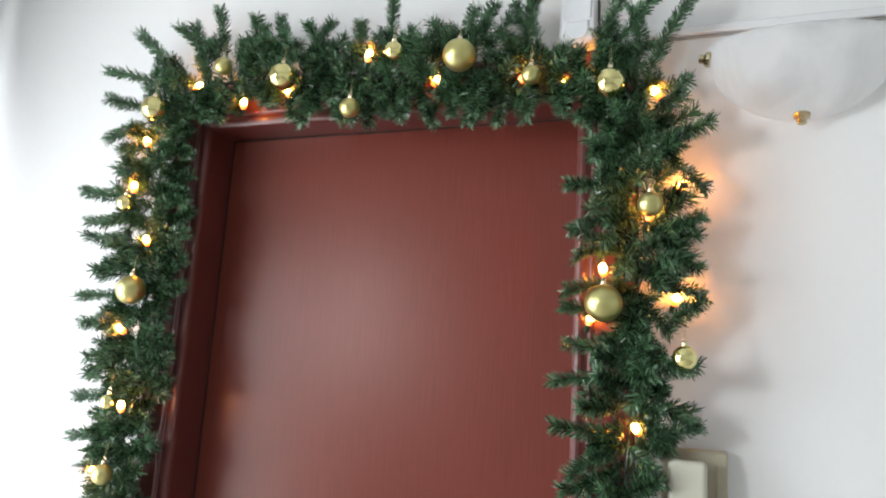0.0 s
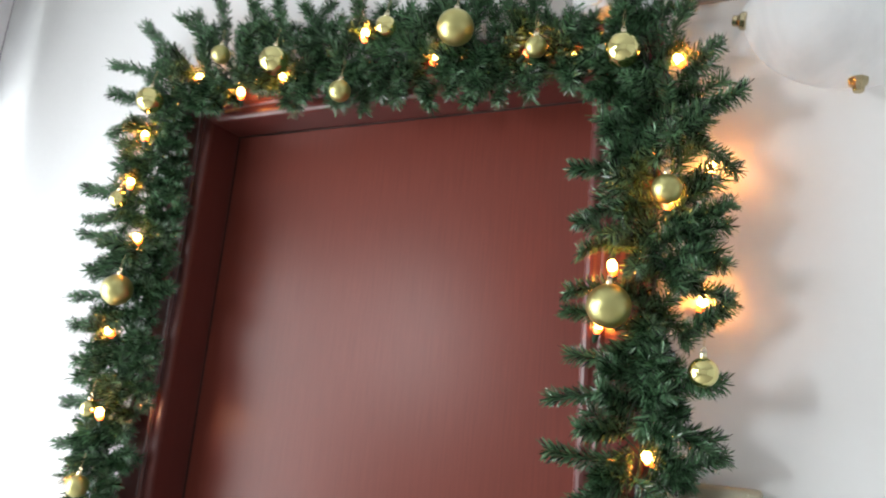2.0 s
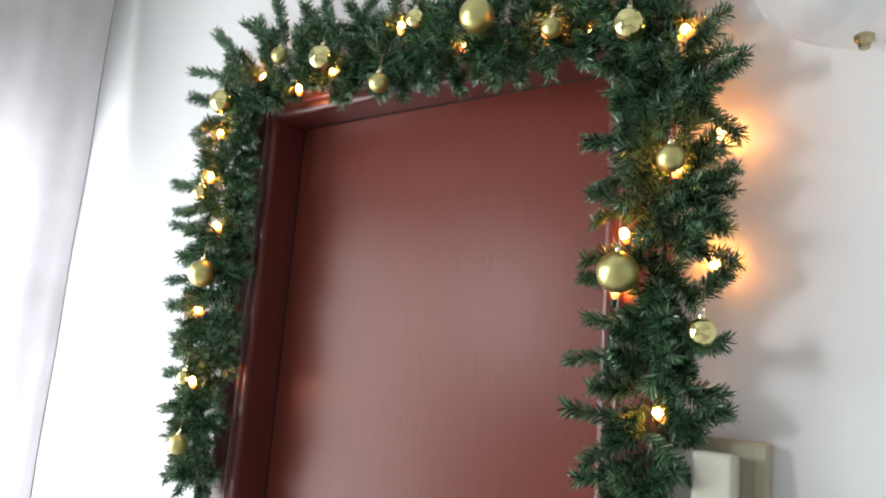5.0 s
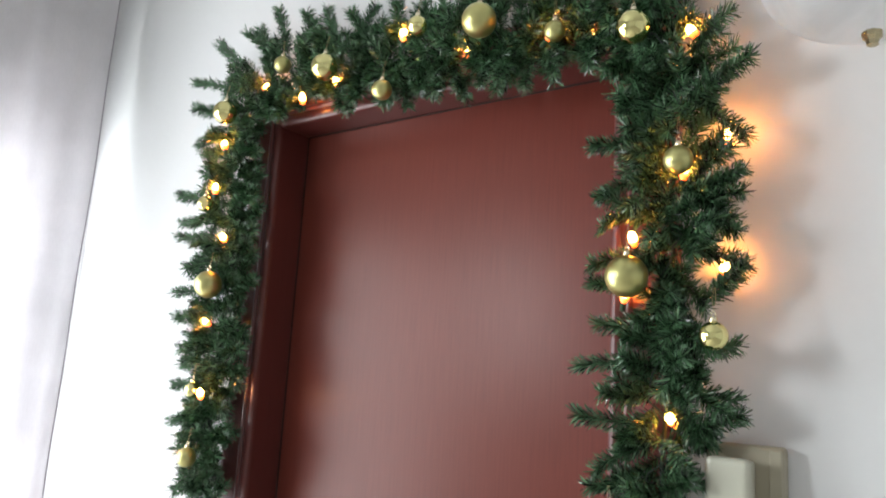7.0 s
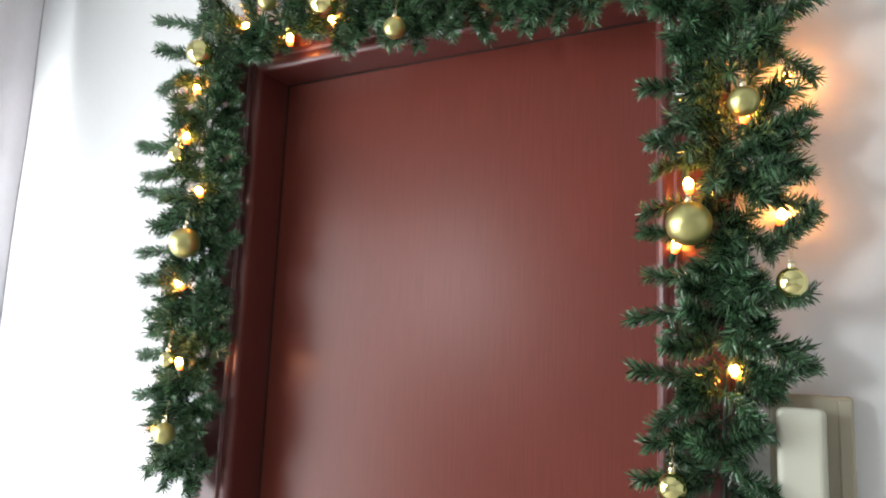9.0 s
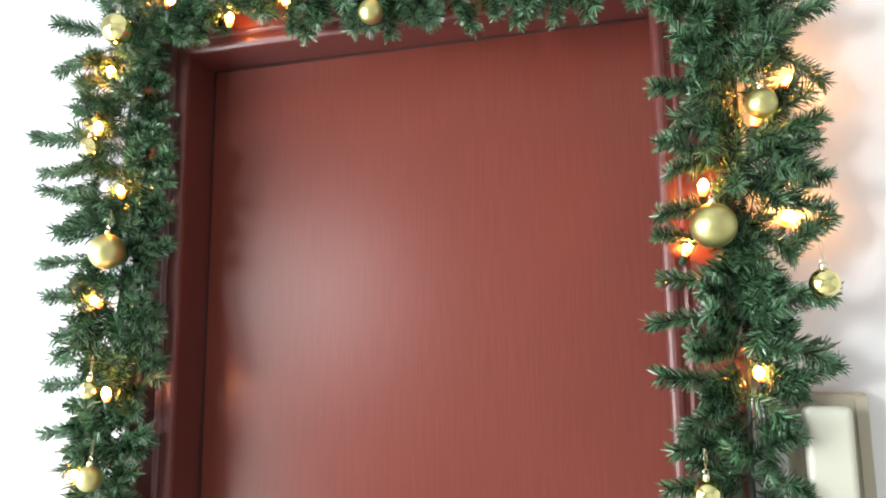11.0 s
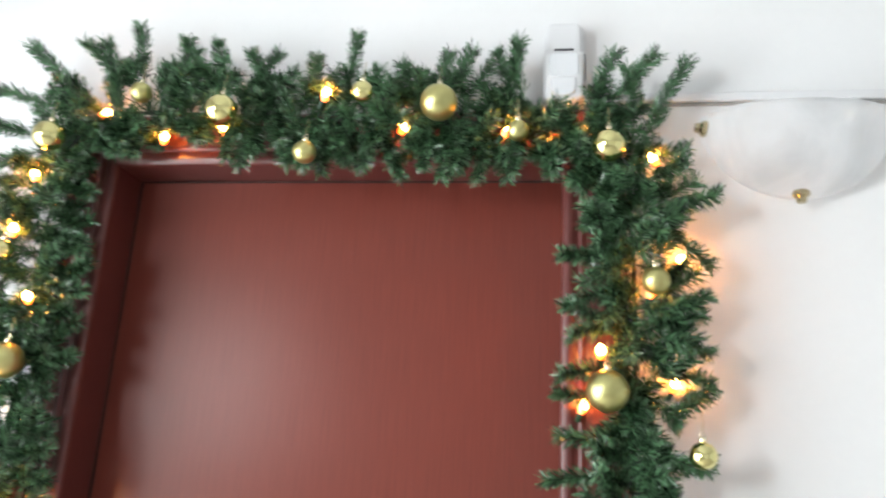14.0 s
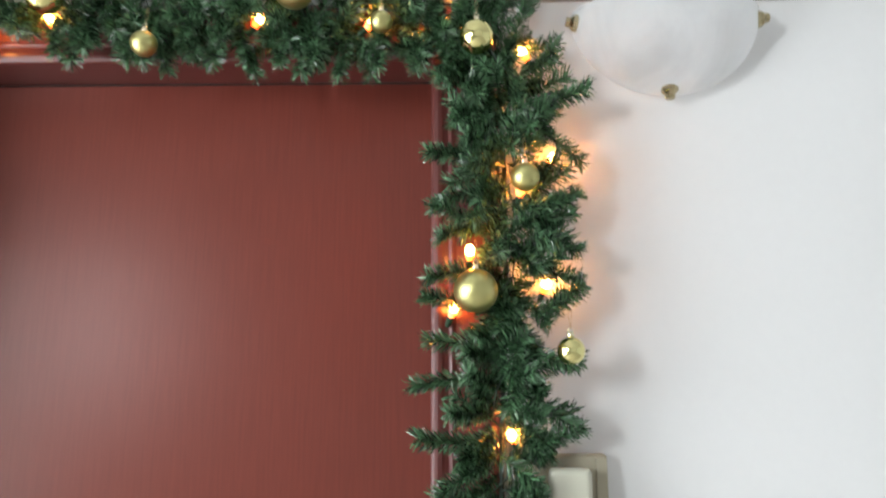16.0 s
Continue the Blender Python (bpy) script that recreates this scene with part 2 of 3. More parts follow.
# ---- curtain by the window ----
ROD_X, ROD_Z = -1.80, 2.64
rod = thing("curtain_rod", (ROD_X, 1.28, ROD_Z), "dark bronze curtain rod with a knobbed end", "curtain rod")
world_part("pole", tube([(ROD_X, -1.5, ROD_Z), (ROD_X, -0.1, ROD_Z), (ROD_X, 1.29, ROD_Z)], 0.011, 12), STEEL, rod, smooth=True)
bm = lathe([(0, -0.03), (0.012, -0.028), (0.013, -0.015), (0.009, -0.008), (0.016, 0.0), (0.021, 0.010), (0.020, 0.020), (0.012, 0.030), (0, 0.034)], 20)
bmesh.ops.transform(bm, matrix=Matrix.Translation((ROD_X, 1.305, ROD_Z)) @ Matrix.Rotation(radians(-90), 4, "X"), verts=bm.verts)
world_part("finial", bm, STEEL, rod, smooth=True)
for y in (-1.35, 1.22):
    world_part("bracket", tube([(LEFT, y, ROD_Z - 0.01), (LEFT + 0.06, y, ROD_Z - 0.012), (ROD_X, y, ROD_Z - 0.012)], 0.006, 8), STEEL, rod)


def curtain(name, y0, y1, label, phase):
    """A gathered cloth panel with soft pleats that open towards the hem."""
    bm = bmesh.new()
    nu, nv, z1, z0 = 140, 46, ROD_Z + 0.02, 0.03
    grid = []
    for j in range(nv + 1):
        v = j / nv
        row = []
        for i in range(nu + 1):
            u = i / nu
            amp = 0.012 + 0.010 * v
            fold = math.sin(2 * math.pi * (u * 1.7 + phase) + 0.9 * math.sin(3 * u + 2 * v)) + 0.22 * math.sin(2 * math.pi * (u * 4.3 + phase) + 2.5 * v)
            y = y0 + (y1 - y0) * u + 0.012 * math.sin(2 * math.pi * u * 2.6 + 1.0) * v + u ** 6 * (0.030 * (0.6 - v) ** 2 + 0.003 * math.sin(9 * v) + 0.0015 * math.sin(31 * v))
            row.append(bm.verts.new((ROD_X + amp * fold * (0.75 + 0.25 * math.sin(5 * v)), y, z1 + (z0 - z1) * v)))
        grid.append(row)
    for a, b in zip(grid, grid[1:]):
        for i in range(nu):
            bm.faces.new((a[i], a[i + 1], b[i + 1], b[i]))
    places = [[v.co.copy() for v in row] for row in grid]
    me = finish(bm, name, CLOTH, True)
    ob = new(name, me)
    thick = ob.modifiers.new("cloth", "SOLIDIFY")
    thick.thickness = 0.0015
    edge = [row[-1] for row in places][1:-1]
    part("hem", tube(edge, 0.0022, 8), HEM, ob, "narrow stitched darker hem", True)
    return tagged(ob, label, "curtain")


curtain("curtain", 0.93, 1.270, "grey sheer curtain gathered in folds beside a window", 0.62)

# ---- garland ----
SPINE_Y = 1.298

# baubles as x, y, z, radius; bulbs as x, y, z
MATTE = [(-0.999, 1.258, 2.155, 0.0190), (-0.665, 1.226, 2.021, 0.0195), (-0.441, 1.216, 2.103, 0.0304), (-0.313, 1.255, 2.069, 0.0177), (-0.099, 1.243, 1.815, 0.0211),
         (-0.172, 1.238, 1.648, 0.0310), (-1.138, 1.228, 1.659, 0.0300), (-1.146, 1.228, 1.289, 0.0204)]
SHINY = [(-0.819, 1.217, 2.096, 0.0275), (-0.568, 1.202, 2.118, 0.0182), (-0.167, 1.235, 2.032, 0.0262), (-0.044, 1.223, 1.563, 0.0190), (-1.137, 1.221, 2.054, 0.0269),
         (-0.200, 1.255, 1.292, 0.0200), (-1.191, 1.235, 1.848, 0.0180), (-1.162, 1.235, 1.429, 0.0165)]
HIDDEN = [(-0.198, 1.304, 2.080), (-0.268, 1.309, 2.060)]
BULBS = [(-0.841, 1.282, 2.086), (-1.085, 1.286, 2.122), (-0.961, 1.293, 2.076), (-0.652, 1.262, 2.141), (-0.516, 1.290, 2.087), (-0.335, 1.278, 2.074), (-0.090, 1.284, 2.023), (-0.053, 1.318, 1.860),
         (-0.103, 1.278, 1.803), (-0.179, 1.280, 1.707), (-0.205, 1.310, 1.626), (-0.064, 1.338, 1.666), (-0.120, 1.290, 1.445), (-1.175, 1.258, 1.988), (-1.205, 1.267, 1.888), (-1.144, 1.261, 1.767),
         (-1.192, 1.278, 1.577), (-1.126, 1.232, 1.419), (-1.208, 1.278, 1.283)]


def free(tip):
    """Whether a branch may end here: not in front of a bauble, a bulb, the detector or the bare stretch of lintel."""
    for x, y, z, r in MATTE + SHINY:
        if math.hypot(tip.x - x, tip.z - z) < r + 0.020 and tip.y < y + 0.03:
            return False
    for x, y, z in BULBS:
        if math.hypot(tip.x - x, tip.z - z) < (0.026 if y > 1.305 else 0.012) and tip.y < y + 0.012:
            return False
        if tip.y < y:
            out = (Vector((-0.25, 0.15, 1.49)) - Vector((x, y, z))).normalized()
            gap = Vector(tip) - Vector((x, y, z))
            if gap.dot(out) > 0.004 and (gap - out * gap.dot(out)).length < (0.022 if y > 1.305 else 0.011):
                return False
    if -1.03 < tip.x < -0.82 and tip.z < 2.052:
        return False
    if tip.x > -0.085 and tip.z < 1.425:
        return False
    return not (-0.290 < tip.x < -0.190 and tip.z > 2.132)



def branch_mesh(seed, length, needles):
    """A wire stem with flat pointed needles set round it like a bottle brush."""
    rng = random.Random(seed)
    verts, faces, mats = [], [], []
    bend, side = rng.uniform(-0.22, 0.22), rng.uniform(-0.22, 0.22)

    def mid(s):
        return Vector((bend * length * s * s, side * length * s * s, length * s))

    def spike(p, d, ln, wd, m):
        u = d.cross(Vector((rng.uniform(-1, 1), rng.uniform(-1, 1), rng.uniform(-1, 1)))).normalized()
        v = d.cross(u)
        k = len(verts)
        droop = Vector((rng.uniform(-1, 1), rng.uniform(-1, 1), rng.uniform(-1, 1))) * ln * 0.10
        for c, f in ((p, 0.7), (p + d * ln * 0.78 + droop * 0.5, 1.0)):
            verts.extend((c + u * wd * f, c - u * wd * f, c + v * wd * 0.35 * f))
        verts.append(p + d * ln + droop)
        for a, b in ((0, 1), (1, 2), (2, 0)):
            faces.append((k + a, k + b, k + 3 + b, k + 3 + a))
            faces.append((k + 3 + a, k + 3 + b, k + 6))
            mats.extend((m, m))

    for i in range(7):
        spike(mid(i / 7), (mid((i + 1) / 7) - mid(i / 7)).normalized(), length / 6, 0.0016, 1)
    for i in range(needles):
        s = 0.04 + 0.96 * ((i + rng.random()) / needles) ** 0.72
        along = (mid(min(s + 0.05, 1.05)) - mid(s)).normalized()
        a = i * 2.39996 + rng.uniform(-0.5, 0.5)
        out = Vector((math.cos(a), math.sin(a), 0))
        lean = rng.uniform(0.45, 1.05) + 1.1 * (max(0.0, s - 0.9) / 0.1) ** 2 * rng.random() ** 2
        ln = rng.uniform(0.017, 0.026)
        spike(mid(s), (out + along * lean).normalized(), ln, rng.uniform(0.00068, 0.00108), 0)
    me = bpy.data.meshes.new("branch")
    me.from_pydata(verts, [], faces)
    me.materials.append(NEEDLE)
    me.materials.append(STEM)
    me.polygons.foreach_set("material_index", mats)
    me.update()
    return me


BRANCHES = [branch_mesh(i, 0.10, 310 + 20 * (i % 4)) for i in range(12)]
garland = thing("christmas_garland", (-0.65, SPINE_Y, 2.1), "green artificial fir garland hung round a door casing", "garland")
rng = random.Random(5)


def branch(base, tip, girth):
    base, tip = Vector(base), Vector(tip)
    d = tip - base
    ob = new("branch", rng.choice(BRANCHES))
    ob.parent = garland
    turn = d.to_track_quat("Z", "Y").to_matrix().to_4x4() @ Matrix.Rotation(rng.uniform(0, 6.28), 4, "Z")
    wide = girth * rng.uniform(0.9, 1.1)
    ob.matrix_basis = Matrix.Translation(base - garland.location) @ turn @ Matrix.Diagonal((wide, wide, d.length / 0.10 * 0.9, 1))


# outstanding tips as base x, base z, tip x, tip z
LEFT_TIPS = [(-1.13, 2.161, -1.247, 2.268), (-1.157, 2.136, -1.322, 2.178), (-1.205, 2.085, -1.314, 2.097), (-1.191, 2.051, -1.331, 2.023), (-1.191, 2.004, -1.258, 1.984), (-1.226, 1.88, -1.361, 1.873), (-1.201, 1.828, -1.337, 1.815), (-1.184, 1.777, -1.316, 1.767), (-1.183, 1.726, -1.285, 1.691), (-1.179, 1.658, -1.321, 1.649), (-1.168, 1.591, -1.293, 1.587), (-1.159, 1.537, -1.272, 1.494), (-1.174, 1.448, -1.303, 1.432), (-1.144, 1.364, -1.307, 1.354), (-1.119, 1.343, -1.195, 1.315)]
LEFT_IN = [(-1.193, 1.915, -1.064, 1.874), (-1.176, 1.811, -1.066, 1.787), (-1.168, 1.672, -1.078, 1.677), (-1.15, 1.563, -1.068, 1.564), (-1.142, 1.515, -1.066, 1.506), (-1.146, 1.409, -1.078, 1.402), (-1.147, 1.329, -1.088, 1.346), (-1.152, 1.272, -1.099, 1.267), (-1.165, 1.259, -1.106, 1.185), (-1.179, 1.247, -1.174, 1.172), (-1.145, 2.005, -1.061, 1.957), (-1.148, 1.734, -1.068, 1.756)]
TOP_UP = [(-0.972, 2.13, -0.964, 2.232), (-0.905, 2.13, -0.884, 2.24), (-1.045, 2.11, -1.062, 2.205), (-1.10, 2.10, -1.165, 2.19), (-0.96, 2.12, -0.935, 2.19), (-0.262, 2.062, -0.276, 2.108), (-0.226, 2.062, -0.214, 2.110), (-0.243, 2.07, -0.243, 2.104), (-0.20, 2.05, -0.19, 2.102), (-0.29, 2.06, -0.30, 2.112), (-1.063, 2.182, -1.105, 2.277), (-1.012, 2.189, -1.022, 2.297), (-0.936, 2.169, -0.917, 2.265), (-0.864, 2.162, -0.863, 2.258), (-0.797, 2.167, -0.756, 2.25), (-0.676, 2.143, -0.678, 2.228), (-0.615, 2.173, -0.602, 2.264), (-0.557, 2.143, -0.506, 2.207), (-0.444, 2.132, -0.407, 2.249), (-0.337, 2.14, -0.309, 2.253), (-0.189, 2.125, -0.169, 2.233), (-0.165, 2.124, -0.088, 2.209), (-0.1, 2.092, -0.023, 2.207), (-0.754, 2.151, -0.8, 2.234), (-1.047, 2.17, -1.098, 2.267), (-0.455, 2.153, -0.446, 2.239), (-0.328, 2.16, -0.362, 2.22), (-0.124, 2.092, -0.108, 2.19)]
TOP_DOWN = [(-0.925, 2.135, -0.908, 2.062), (-1.055, 2.125, -1.045, 2.045), (-0.885, 2.125, -0.868, 2.04), (-0.846, 2.121, -0.816, 2.021), (-0.71, 2.096, -0.683, 1.995), (-0.541, 2.081, -0.519, 1.991), (-0.571, 2.084, -0.556, 2.013), (-0.373, 2.077, -0.356, 1.988), (-0.396, 2.08, -0.395, 2.002), (-0.319, 2.073, -0.308, 1.995), (-1.003, 2.122, -0.991, 2.033), (-0.633, 2.089, -0.61, 2.018), (-0.254, 2.056, -0.266, 1.998), (-0.475, 2.075, -0.468, 2.007), (-0.766, 2.126, -0.726, 2.044), (-0.441, 2.073, -0.429, 2.016)]
RIGHT_OUT = [(-0.103, 1.991, -0.036, 2.006), (-0.087, 1.943, 0.01, 1.949), (-0.08, 1.904, 0.003, 1.856), (-0.084, 1.776, -0.017, 1.809), (-0.102, 1.767, -0.017, 1.756), (-0.086, 1.732, -0.013, 1.702), (-0.096, 1.679, -0.014, 1.691), (-0.081, 1.619, -0.006, 1.649), (-0.125, 1.578, -0.028, 1.53), (-0.101, 1.784, -0.024, 1.787), (-0.105, 1.428, -0.02, 1.462), (-0.12, 1.543, -0.024, 1.532), (-0.122, 1.52, -0.047, 1.443), (-0.141, 1.315, -0.062, 1.312), (-0.138, 1.345, -0.076, 1.373), (-0.137, 1.375, -0.075, 1.388), (-0.137, 1.496, -0.069, 1.473)]
RIGHT_IN = [(-0.156, 1.857, -0.249, 1.856), (-0.158, 1.81, -0.242, 1.784), (-0.153, 1.755, -0.228, 1.753), (-0.165, 1.681, -0.246, 1.691), (-0.174, 1.632, -0.251, 1.658), (-0.14, 1.579, -0.251, 1.577), (-0.143, 1.528, -0.27, 1.533), (-0.145, 1.481, -0.221, 1.473), (-0.148, 1.443, -0.261, 1.427), (-0.149, 1.412, -0.243, 1.39), (-0.144, 1.36, -0.249, 1.346), (-0.148, 1.315, -0.258, 1.293), (-0.162, 1.962, -0.204, 1.904), (-0.162, 1.994, -0.199, 1.94), (-0.142, 1.961, -0.159, 1.907), (-0.167, 1.748, -0.224, 1.757), (-0.148, 1.3, -0.223, 1.284), (-0.141, 1.42, -0.201, 1.427)]
for tips, lean in ((LEFT_TIPS, 0.012), (LEFT_IN, 0.0), (TOP_UP, 0.015), (TOP_DOWN, 0.012), (RIGHT_OUT, 0.012), (RIGHT_IN, 0.012)):
    for bx, bz, tx, tz in tips:
        d = rng.uniform(-0.012, 0.02)
        branch((bx, SPINE_Y - 0.015, bz), (tx, SPINE_Y - 0.02 - lean - d, tz), 0.95)

SPINE = [(-1.150, 1.195), (-1.172, 1.40), (-1.160, 1.65), (-1.165, 1.90), (-1.150, 2.06), (-1.085, 2.135), (-0.90, 2.130), (-0.66, 2.115), (-0.42, 2.105), (-0.22, 2.09),
         (-0.135, 2.04), (-0.125, 1.85), (-0.125, 1.65), (-0.135, 1.45), (-0.140, 1.28), (-0.135, 1.08)]


def along(points, step):
    out, carry = [], 0.0
    for (ax, az), (bx, bz) in zip(points, points[1:]):
        ln = math.hypot(bx - ax, bz - az)
        s = carry
        while s < ln:
            out.append((ax + (bx - ax) * s / ln, az + (bz - az) * s / ln, (bx - ax) / ln, (bz - az) / ln))
            s += step
        carry = s - ln
    return out


for i, (x, z, dx, dz) in enumerate(along(SPINE, 0.0148)):
    side = 1 if i % 2 else -1
    low = 0.7 if x > -0.25 and z < 1.75 else 1.0
    ahead = rng.uniform(0.10, 0.5)
    lateral = side * rng.uniform(0.55, 1.0) * low
    drift = rng.uniform(-0.5, 0.5)
    way = Vector((-dz * lateral + dx * drift, -ahead * 0.62, dx * lateral + dz * drift)).normalized()
    base = Vector((x + rng.uniform(-0.01, 0.01), SPINE_Y + rng.uniform(-0.012, 0.012), z))
    reach = 0.058 if x < -1.1 and z < 1.42 else 0.075 if x < -1.1 else 0.082
    tip = base + way * rng.uniform(reach - 0.022, reach)
    tip.y = max(tip.y, 1.215)
    if free(tip) and free((base + tip) / 2):
        branch(base, tip, 1.1)
inner_v, inner_f = [], []
small = [branch_mesh(100 + i, 0.06, 155) for i in range(6)]
for x, z, dx, dz in along(SPINE, 0.0105):
    down = x > -0.2 and z < 2.0
    low, high = (-0.030, 0.050) if down else (-0.032, 0.032) if x < -1.1 and z < 1.45 else (-0.055, 0.055)
    for _ in range(1 if down and z < 1.58 else 2):
        off, slide = rng.uniform(low, high), rng.uniform(-0.01, 0.01)
        base = Vector((x - dz * off + dx * slide, SPINE_Y - 0.005 + rng.uniform(-0.012, 0.012), z + dx * off + dz * slide))
        way = Vector((-dz * off * 12 + rng.uniform(-0.8, 0.8), -rng.uniform(0.05, 0.42), dx * off * 12 + rng.uniform(-0.8, 0.8))).normalized()
        if not (free(base + way * 0.055) and free(base + way * 0.03)):
            continue
        m = Matrix.Translation(base - garland.location) @ way.to_track_quat("Z", "Y").to_matrix().to_4x4() @ Matrix.Rotation(rng.uniform(0, 6.28), 4, "Z") @ Matrix.Diagonal((1, 1, rng.uniform(0.8, 1.15), 1))
        me = rng.choice(small)
        k = len(inner_v)
        inner_v.extend(m @ v.co for v in me.vertices)
        inner_f.extend(tuple(k + j for j in f.vertices) for f in me.polygons)
me = bpy.data.meshes.new("inner_needles")
me.from_pydata(inner_v, [], inner_f)
me.materials.append(NEEDLE)
tagged(part("inner_needles", me, NEEDLE, garland, "dense inner green needles"), kind="stuff")
part("spine_wire", tube([(x - garland.location.x, 0.004 * math.sin(i), z - garland.location.z) for i, (x, z, _, _) in enumerate(along(SPINE, 0.03))], 0.0035, 6), STEM, garland, "twisted dark green wire")

# ---- baubles ----
def bauble(x, y, z, r, shiny):
    at = (x, y, z)
    word = "shiny mirror-gold" if shiny else "satin matt gold"
    size = "large " if r > 0.028 else "small " if r < 0.02 else ""
    b = thing("bauble", at, f"{size}{word} glass bauble hanging on the garland", "bauble", "baubles on the garland")
    ball = lathe([(r * math.sin(a), -r * math.cos(a)) for a in (math.pi * j / 28 for j in range(29))], 40)
    part("ball", ball, GOLD_SHINY if shiny else GOLD_MATTE, b, smooth=True)
    cap = lathe([(0, r * 0.97), (0.0048, r * 0.97), (0.0052, r * 0.985), (0.0050, r + 0.0055), (0.0042, r + 0.0068), (0, r + 0.007)], 16)
    part("cap", cap, CAP, b, "pale gold crimped cap", True)
    ring = tube([(0.0032 * math.sin(a), 0, r + 0.0095 + 0.0032 * -math.cos(a)) for a in (2 * math.pi * j / 12 for j in range(13))], 0.0006, 5)
    part("ring", ring, CAP, b)
    hang = rng.uniform(0.024, 0.034)
    back = 0.25 * (SPINE_Y - 0.045 - y)
    loop = tube([(0.0, 0, r + 0.012), (0.0022, back * 0.3, r + 0.012 + hang * 0.5), (0.0008, back * 0.8, r + 0.012 + hang), (-0.0008, back * 0.8, r + 0.012 + hang), (-0.0022, back * 0.3, r + 0.012 + hang * 0.5), (0.0, 0, r + 0.0115)], 0.00028, 5)
    part("thread", loop, THREAD, b, "thin gold thread loop")


for row in MATTE:
    bauble(*row, False)
for row in SHINY:
    bauble(*row, True)

# ---- fairy lights ----
lights = thing("fairy_lights", (-0.65, SPINE_Y, 2.1), "string of warm white fairy lights, switched on", "string lights")
wire = []
for i, (x, z, dx, dz) in enumerate(along(SPINE, 0.02)):
    wire.append((x + 0.65 + 0.018 * math.sin(i * 0.9) * abs(dz) + 0.006 * math.sin(i * 2.3), -0.018 + 0.012 * math.sin(i * 0.7), z - 2.1 + 0.018 * math.sin(i * 0.9) * abs(dx)))
part("cable", tube(wire, 0.0013, 5), CABLE, lights, "thin dark green cable")
for x, y, z in BULBS + HIDDEN:
    tilt = Matrix.Translation((x + 0.65, y - SPINE_Y, z - 2.1)) @ Euler((0.5, 0.4, 0) if y > 1.305 else (rng.uniform(-0.1, 0.9), rng.uniform(-0.8, 0.8), 0)).to_matrix().to_4x4()
    # bulb drawn larger than life to take in its bloom
    bm = lathe([(0.0050, 0.002), (0.0066, 0.0055), (0.0068, 0.009), (0.0054, 0.0138), (0.0028, 0.0168), (0, 0.0180)], 16)
    bmesh.ops.transform(bm, matrix=tilt, verts=bm.verts)
    bulb = part("bulb", bm, BULB, lights, "glowing warm white bulb", True)
    # glowing collar added round the bulb base as its orange halo
    bm = lathe([(0, -0.009), (0.0044, -0.008), (0.0060, -0.003), (0.0074, 0.000), (0.0072, 0.0022), (0.0050, 0.0024)], 14)
    bmesh.ops.transform(bm, matrix=tilt, verts=bm.verts)
    part("halo_collar", bm, HALO, bulb, "amber glowing collar added for the bulb halo", True)
    bm = lathe([(0, -0.024), (0.003, -0.024), (0.0045, -0.020), (0.0048, -0.0075), (0, -0.0075)], 10)
    bmesh.ops.transform(bm, matrix=tilt, verts=bm.verts)
    part("socket", bm, SOCKET, bulb, "green plastic socket")

# ---- alarm detector and its cable trunking ----
det = thing("alarm_detector", (-0.240, WALL, 2.23), "white plastic alarm detector on the wall above the door", "detector")
DX = -0.238


def rounded_plate(x0, x1, y0, y1, z0, z1, low, high, bevel):
    """An upright plate with rounded lower and upper corners and softened front edges."""
    ring = []
    for cx, cz, r, a0 in ((x1 - high, z1 - high, high, 0), (x0 + high, z1 - high, high, 90), (x0 + low, z0 + low, low, 180), (x1 - low, z0 + low, low, 270)):
        ring += [(cx + r * math.cos(radians(a0 + k * 15)), cz + r * math.sin(radians(a0 + k * 15))) for k in range(7)]
    bm = bmesh.new()
    mx, mz = (x0 + x1) / 2, (z0 + z1) / 2
    rows = []
    for y, inset in ((y1, 0.0), (y0 + bevel, 0.0), (y0 + bevel * 0.45, bevel * 0.18), (y0 + bevel * 0.12, bevel * 0.55), (y0, bevel * 1.1)):
        rows.append([bm.verts.new((mx + (x - mx) * (1 - inset / (x1 - x0) * 2), y, mz + (z - mz) * (1 - inset / (z1 - z0) * 2))) for x, z in ring])
    for a, b in zip(rows, rows[1:]):
        for k in range(len(ring)):
            bm.faces.new((a[k], a[(k + 1) % len(ring)], b[(k + 1) % len(ring)], b[k]))
    bm.faces.new(rows[0])
    bm.faces.new(rows[-1])
    return bm


world_part("back_cover", rounded_plate(DX - 0.035, DX + 0.035, 1.328, WALL, 2.146, 2.308, 0.010, 0.008, 0.003), WHITE, det)
world_part("front_cover", rounded_plate(DX - 0.032, DX + 0.032, 1.308, 1.328, 2.150, 2.305, 0.014, 0.012, 0.010), WHITE, det)
world_part("lens_housing", rounded_plate(DX - 0.035, DX + 0.035, 1.297, 1.327, 2.142, 2.241, 0.017, 0.006, 0.009), WHITE, det)
world_part("lens", rounded_plate(DX - 0.026, DX + 0.026, 1.2945, 1.300, 2.191, 2.236, 0.006, 0.006, 0.003), LENS, det, "milky curved lens window")
world_part("lower_lens", rounded_plate(DX - 0.0215, DX + 0.0215, 1.2935, 1.300, 2.151, 2.188, 0.0180, 0.003, 0.003), LENS, det, "rounded milky lower lens")
world_part("slot", rounded_plate(DX - 0.017, DX + 0.017, 1.3070, 1.3095, 2.2455, 2.2500, 0.002, 0.002, 0.0005), DARK, det, "narrow dark slot")
for k in range(9):
    world_part("rib", box(DX + 0.0345, DX + 0.0375, 1.312, 1.334, 2.192 + 0.0058 * k, 2.1948 + 0.0058 * k), DARK, det)

